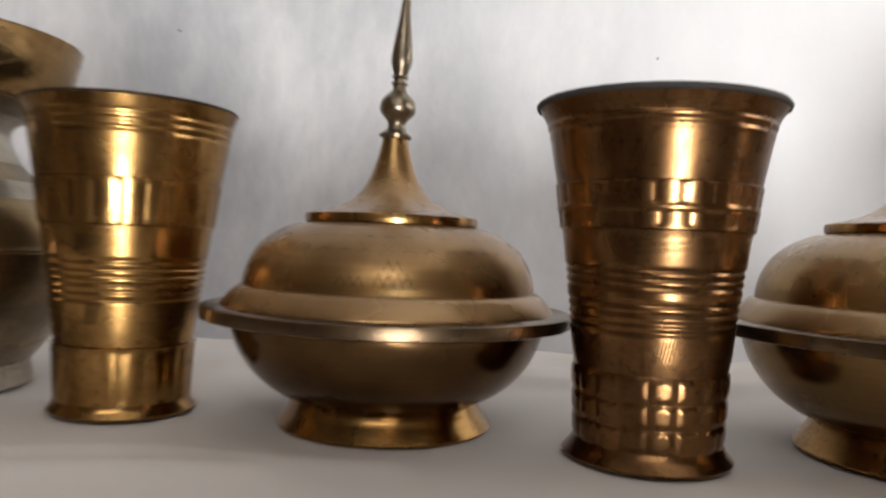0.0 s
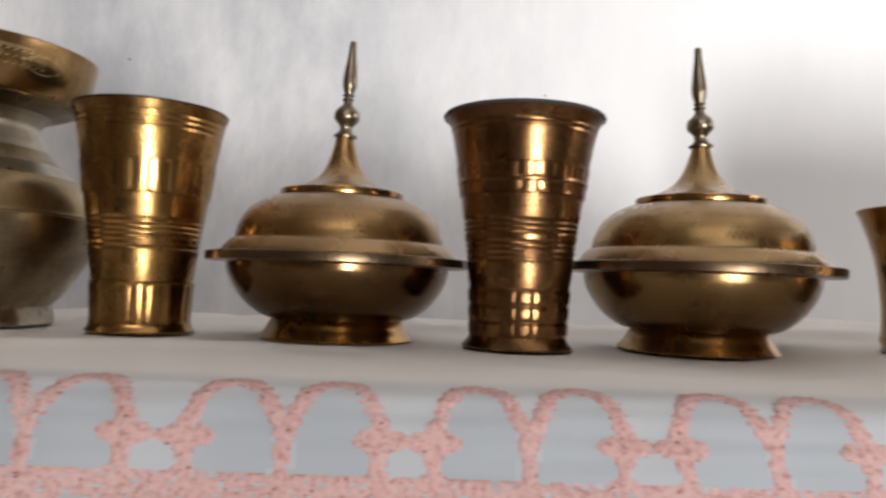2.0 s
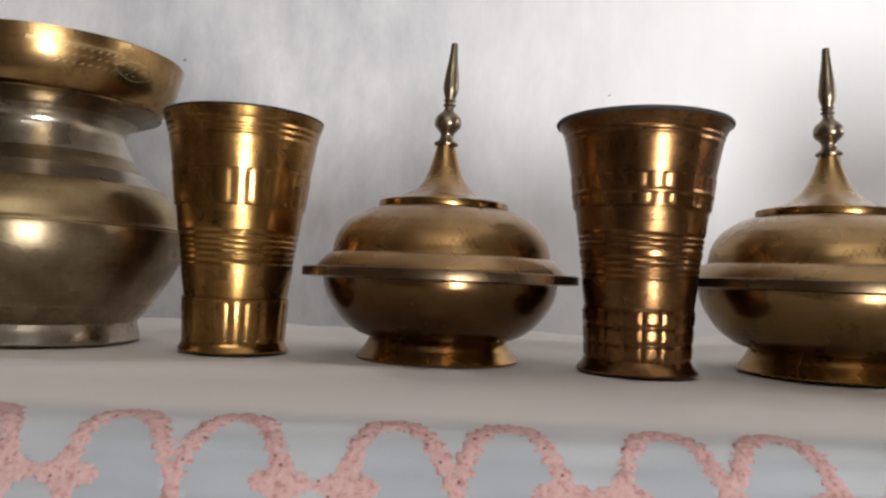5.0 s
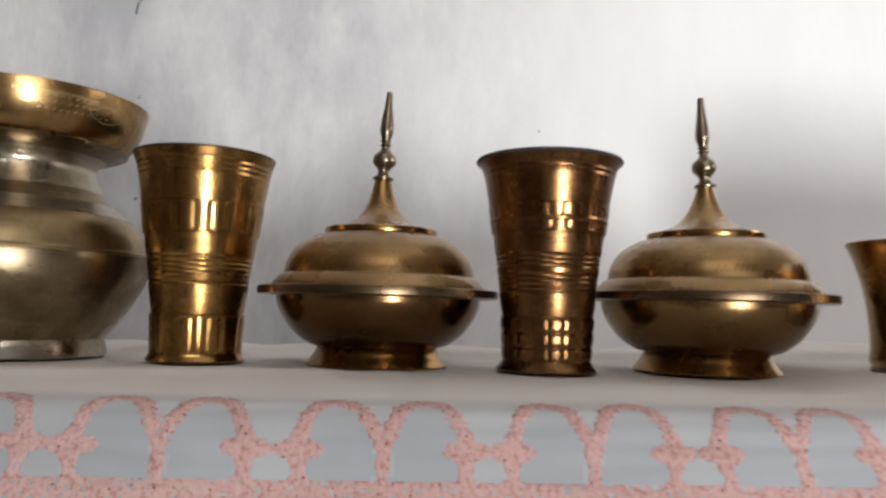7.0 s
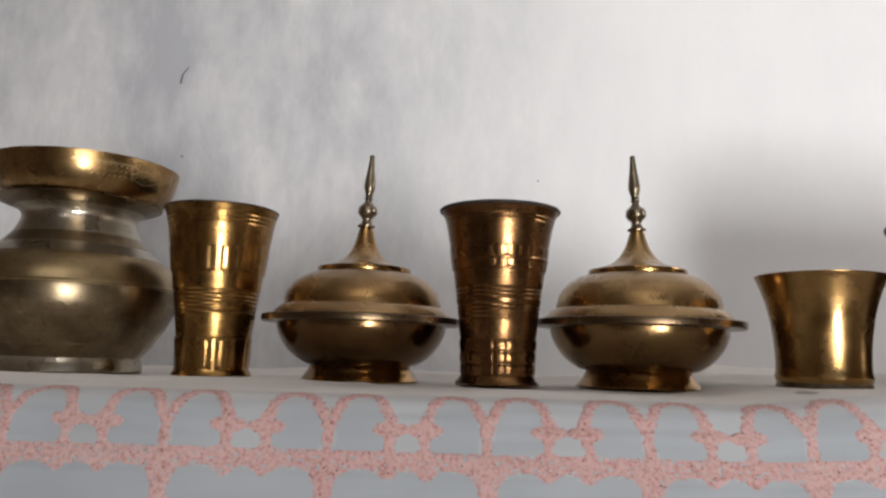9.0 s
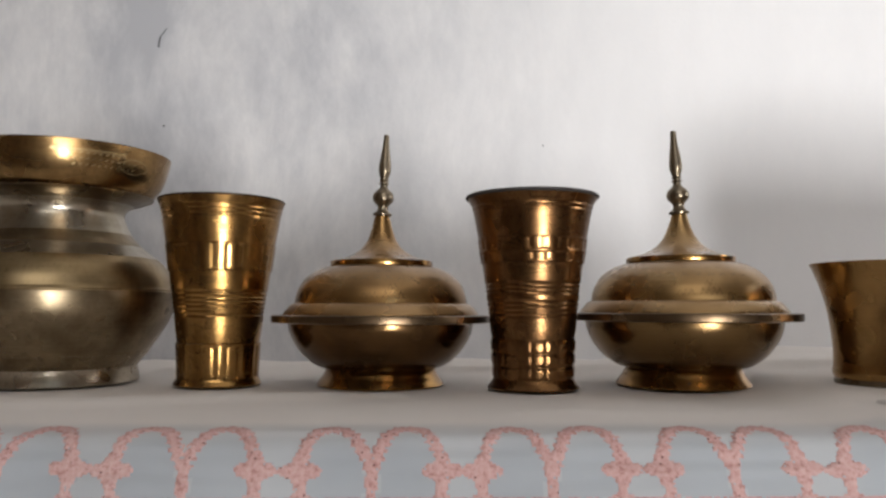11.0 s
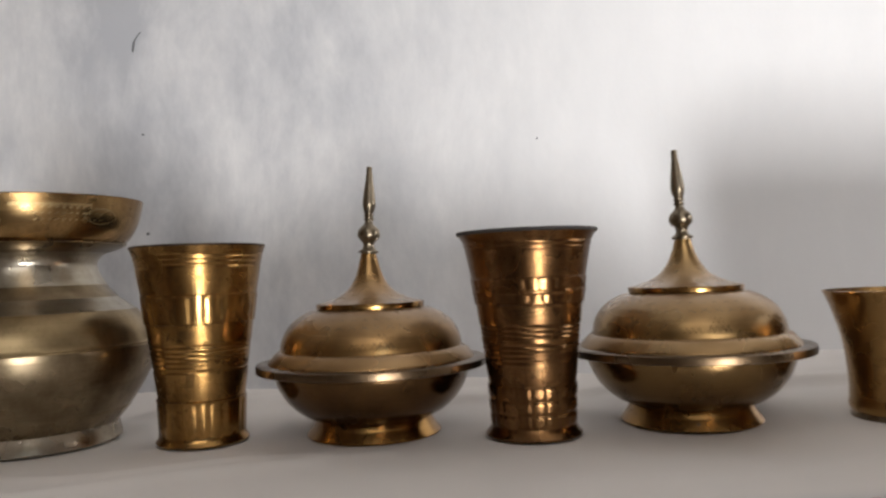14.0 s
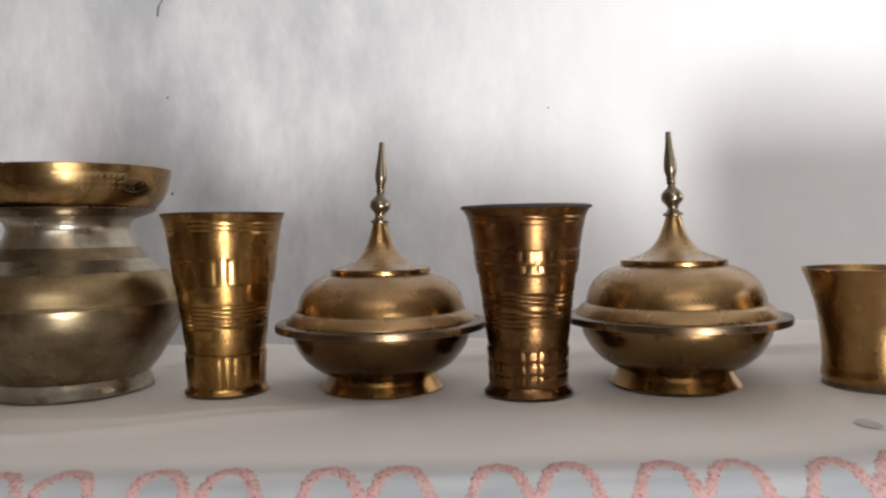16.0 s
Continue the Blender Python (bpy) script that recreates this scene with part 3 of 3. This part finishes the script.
def lidded_bowl(at, scale, zig, label, tilt=0.0, rise=0.0, lid_brass=LID, shaded_dish_brass=DISH):
    t = thing("lidded_bowl", at, label, "bowl", "lidded bowls")
    q = lambda pts: [(r * scale, z * scale) for r, z in pts]
    turned("foot", dense(q([(0.0, 0.0008), (0.0395, 0.0), (0.0428, 0.0002), (0.0430, 0.0010), (0.0388, 0.0066), (0.0366, 0.0108), (0.0360, 0.0116)])), GOLD, t, "flared golden foot ring")
    dish = q(curve_through([(0.0360, 0.0112), (0.0435, 0.0136), (0.0520, 0.0200), (0.0584, 0.0285), (0.0616, 0.0360), (0.0625, 0.0412)], 6))
    turned("dish", dish, shaded_dish_brass, t, "smooth brown-gold dish, darkened for the shade under its flange")
    turned("flange", q([(0.0625, 0.0412), (0.0629, 0.0416), (0.0727, 0.0418), (0.0735, 0.0422), (0.0737, 0.0446), (0.0735, 0.0464), (0.0728, 0.0468), (0.0650, 0.0470)]), FLANGE, t, "worn grey-brown flange")
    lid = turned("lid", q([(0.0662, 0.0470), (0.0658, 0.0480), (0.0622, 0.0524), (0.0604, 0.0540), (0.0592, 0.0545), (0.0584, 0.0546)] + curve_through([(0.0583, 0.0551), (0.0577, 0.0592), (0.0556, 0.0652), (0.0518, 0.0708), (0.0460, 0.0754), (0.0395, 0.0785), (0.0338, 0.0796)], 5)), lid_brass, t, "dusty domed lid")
    turned("lid_collar", q([(0.0338, 0.0796), (0.0346, 0.0800), (0.0349, 0.0818), (0.0346, 0.0832), (0.0335, 0.0834)]), GOLD, lid, "polished step round the lid")
    top = 0.1125 + rise
    turned("spire", q([(0.0335, 0.0834)] + curve_through([(0.0322, 0.0837), (0.0235, 0.0862), (0.0155, 0.0908), (0.0105, 0.0970), (0.0075, 0.1035 + 0.5 * rise), (0.0058, 0.1088 + rise), (0.0049, top)], 6)), lid_brass, lid, "concave dusty spire")
    fin = q([(r, z + rise) for r, z in [(0.0049, 0.1125), (0.0064, 0.1128), (0.0066, 0.1138), (0.0060, 0.1144), (0.0042, 0.1156), (0.0035, 0.1175), (0.0036, 0.1190), (0.0046, 0.1204)]
            + curve_through([(0.0050, 0.1208), (0.0068, 0.1228), (0.0073, 0.1252), (0.0066, 0.1280), (0.0046, 0.1302)], 4)
            + [(0.0034, 0.1312), (0.0026, 0.1325), (0.0025, 0.1340), (0.0034, 0.1346), (0.0034, 0.1353), (0.0025, 0.1358), (0.0025, 0.1366), (0.0033, 0.1371), (0.0033, 0.1378), (0.0027, 0.1383)]
            + curve_through([(0.0028, 0.1388), (0.0041, 0.1430), (0.0042, 0.1465), (0.0035, 0.1530), (0.0025, 0.1600), (0.0019, 0.1662)], 4) + [(0.0020, 0.1668), (0.0017, 0.1690), (0.0, 0.1694)]])
    f = turned("finial", fin, STEEL, lid, "grey turned finial", segments=40)
    if tilt:
        z = top * scale
        f.matrix_local = Matrix.Translation((0, 0, z)) @ pose(0, 0, 0, 0, tilt) @ Matrix.Translation((0, 0, -z))
    dome = q(dense([(0.0583, 0.0551), (0.0577, 0.0592), (0.0556, 0.0652), (0.0518, 0.0708)]))
    lines = [[(zig + off + 1.6 * k, (z + (0.0034 if k % 2 else 0.0)) * scale) for k in range(n)] for off, z, n in ((-6.0, 0.0578, 9), (-6.0, 0.0590, 9), (-19.0, 0.0578, 7), (-3.0, 0.0632, 5))]
    engraved("engraving", dome, lines, ENGRAVED, lid, "engraved zigzag", 0.0001)
    crown = q(dense([(0.0556, 0.0652), (0.0518, 0.0708), (0.0460, 0.0754)]))
    scales = []
    for row, z in enumerate((0.0680, 0.0704, 0.0726)):
        for k in range(44):
            a = (k + 0.5 * (row % 2)) * 360 / 44
            scales.append([(a - 3.6, z * scale), (a - 2.2, (z + 0.0016) * scale), (a, (z + 0.0022) * scale), (a + 2.2, (z + 0.0016) * scale), (a + 3.6, z * scale)])
    engraved("scale_pattern", crown, scales, STEEL, lid, "worn engraved scale pattern", 0.00012)
    return t


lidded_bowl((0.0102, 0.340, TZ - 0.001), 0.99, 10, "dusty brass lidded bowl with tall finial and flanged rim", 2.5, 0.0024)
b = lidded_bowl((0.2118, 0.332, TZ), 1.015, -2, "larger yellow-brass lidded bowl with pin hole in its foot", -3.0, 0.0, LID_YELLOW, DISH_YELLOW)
# no real recess: a flat disc whose dark colour gives the hole's inner shade
hole = turned("pin_hole", [(0.0, 0.0), (0.0008, 0.0)], DARK_EDGE, b, "flat dark disc for the shade in a pin hole", segments=12)
hole.matrix_local = pose(-0.010, -0.0408, 0.0046, 63, 0, -14)
tumbler_golden((-0.0965, 0.333, TZ))
tumbler_coppery((0.1085, 0.311, TZ))


def cup(at):
    t = thing("cup", at, "plain flared brass cup on the cloth", "cup")
    turned("foot", [(0.0, 0.0008), (0.0300, 0.0), (0.0306, 0.0014), (0.0300, 0.0040)], STEEL, t, "worn grey foot ring")
    turned("body", curve_through([(0.0300, 0.0040), (0.0313, 0.0080), (0.0305, 0.0150), (0.0308, 0.0300), (0.0330, 0.0500), (0.0365, 0.0660), (0.0410, 0.0800), (0.0428, 0.0842)], 8), CUP, t)
    turned("rim", [(0.0428, 0.0842), (0.0430, 0.0850), (0.0422, 0.0852), (0.0395, 0.0800), (0.0350, 0.0660), (0.0315, 0.0500), (0.0292, 0.0300), (0.0285, 0.0060), (0.0, 0.0055)], CUP, t, "pale inside and thin lip")
    return t


cup((0.324, 0.290, TZ + 0.0045)).scale = (0.955, 0.955, 0.875)


def water_pot(at, k, label):
    t = thing("water_pot", at, label, "pot")
    q = lambda pts: [(r * k, z * k) for r, z in pts]
    turned("foot", q([(0.0, 0.0005), (0.0488, 0.0), (0.0496, 0.0010), (0.0478, 0.0095), (0.0480, 0.0100)]), POT_LIGHT, t, "pale worn foot ring")
    turned("belly", q(curve_through([(0.0480, 0.0098), (0.0540, 0.0172), (0.0622, 0.0300), (0.0684, 0.0420), (0.0708, 0.0530)], 8) + [(0.0708, 0.0560)]), POT, t, "dark grey-brown belly")
    turned("shoulder", q([(0.0708, 0.0560), (0.0703, 0.0566), (0.0706, 0.0575), (0.0700, 0.0582)] + curve_through([(0.0696, 0.0590), (0.0672, 0.0662), (0.0635, 0.0724), (0.0590, 0.0772)], 8)), OLIVE, t, "brown band under the neck")
    turned("neck", q(curve_through([(0.0590, 0.0773), (0.0535, 0.0812), (0.0460, 0.0875), (0.0412, 0.0945), (0.0380, 0.1010), (0.0370, 0.1055), (0.0388, 0.1095), (0.0425, 0.1120)], 8)), POT_LIGHT, t, "pale grey neck")
    turned("rim", q([(0.0425, 0.1120), (0.0480, 0.1138), (0.0538, 0.1162), (0.0546, 0.1169), (0.0542, 0.1175), (0.0480, 0.1156), (0.0410, 0.1128), (0.0360, 0.1080), (0.0355, 0.1040), (0.0395, 0.0960), (0.0520, 0.0810), (0.0690, 0.0570), (0.0550, 0.0180), (0.0, 0.0110)]), POT, t, "thin flared lip")
    return t


POTX, POTY = -0.2105, 0.350
water_pot((POTX, POTY, TZ), 1.075, "tarnished grey bell-metal water pot carrying a brass bowl")


# only the lip's left tip is known; size and body are added to shade the wall
def basin(at):
    t = thing("basin", at, "dark tarnished brass basin with flat lip, its large body added to shade the wall", "basin")
    turned("foot", dense([(0.0, 0.0005), (0.1080, 0.0), (0.1090, 0.0010), (0.1050, 0.0100)], 0.004), DISH, t, "low foot ring")
    turned("body", curve_through([(0.1050, 0.0100), (0.1230, 0.0220), (0.1420, 0.0480), (0.1520, 0.0850), (0.1560, 0.1300)], 6), DISH, t, "deep rounded wall, made up to block light")
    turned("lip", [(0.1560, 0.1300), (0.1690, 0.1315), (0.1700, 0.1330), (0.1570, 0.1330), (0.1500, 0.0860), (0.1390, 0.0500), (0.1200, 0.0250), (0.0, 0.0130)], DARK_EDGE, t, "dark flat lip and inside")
    return t


basin((0.600, 0.345, TZ + 0.0045))


def top_bowl(at):
    t = thing("bowl", at, "engraved brass bowl resting in the water pot's mouth", "bowl")
    outer = curve_through([(0.0, 0.0), (0.0400, 0.0010), (0.0490, 0.0038), (0.0550, 0.0110), (0.0588, 0.0200), (0.0610, 0.0300), (0.0618, 0.0345)], 7)
    turned("body", outer, BELL, t)
    turned("rim", [(0.0618, 0.0345), (0.0620, 0.0352), (0.0612, 0.0353), (0.0590, 0.0300), (0.0560, 0.0200), (0.0505, 0.0115), (0.0430, 0.0045), (0.0, 0.0025)], BELL, t, "thin lip and inside")
    lines = []
    for row, z in enumerate((0.0262, 0.0225, 0.0185)):
        for k in range(11):
            a = 27 + 3.4 * k
            lines.append([(a, z - 0.0004), (a + 1.7, z + 0.0006)])
    for k in range(40):
        a = 16 + 1.0 * k
        lines.append([(a, 0.0272), (a + 0.7, 0.0290)])
    for k in range(24):
        f = k / 23 * 2 - 1
        lines.append([(62 + 10 * f, 0.0215 + 0.0042 * (1 - f * f)), (62 + 10 * f + 0.6, 0.0222 + 0.0042 * (1 - f * f))])
        lines.append([(62 + 10 * f, 0.0205 - 0.0040 * (1 - f * f)), (62 + 10 * f + 0.6, 0.0198 - 0.0040 * (1 - f * f))])
    engraved("engraving", outer, lines, PALE, t, "punched dots and leaf engraving", 0.0003)
    return t


top_bowl((POTX + 0.003, POTY, TZ + 0.1215)).scale = (1.075, 1.075, 0.92)

# small grey stain on the cloth beside the cup
n = 14
sx, sy = 0.269, 0.199
ring = [random.uniform(0.8, 1.0) for _ in range(n)]
verts = [(sx - ox, sy - oy, cloth_height(sx, sy) + 0.0005)]
for f in (0.5, 1.0):
    for k in range(n):
        x, y = sx + 0.0056 * f * ring[k] * math.cos(6.2832 * k / n), sy + 0.0110 * f * ring[k] * math.sin(6.2832 * k / n)
        verts.append((x - ox, y - oy, cloth_height(x, y) + 0.0005))
faces = [(0, 1 + k, 1 + (k + 1) % n) for k in range(n)] + [(1 + k, 1 + n + k, 1 + n + (k + 1) % n, 1 + (k + 1) % n) for k in range(n)]
mesh_object("stain", verts, faces, STAIN, cloth, "faint grey stain")
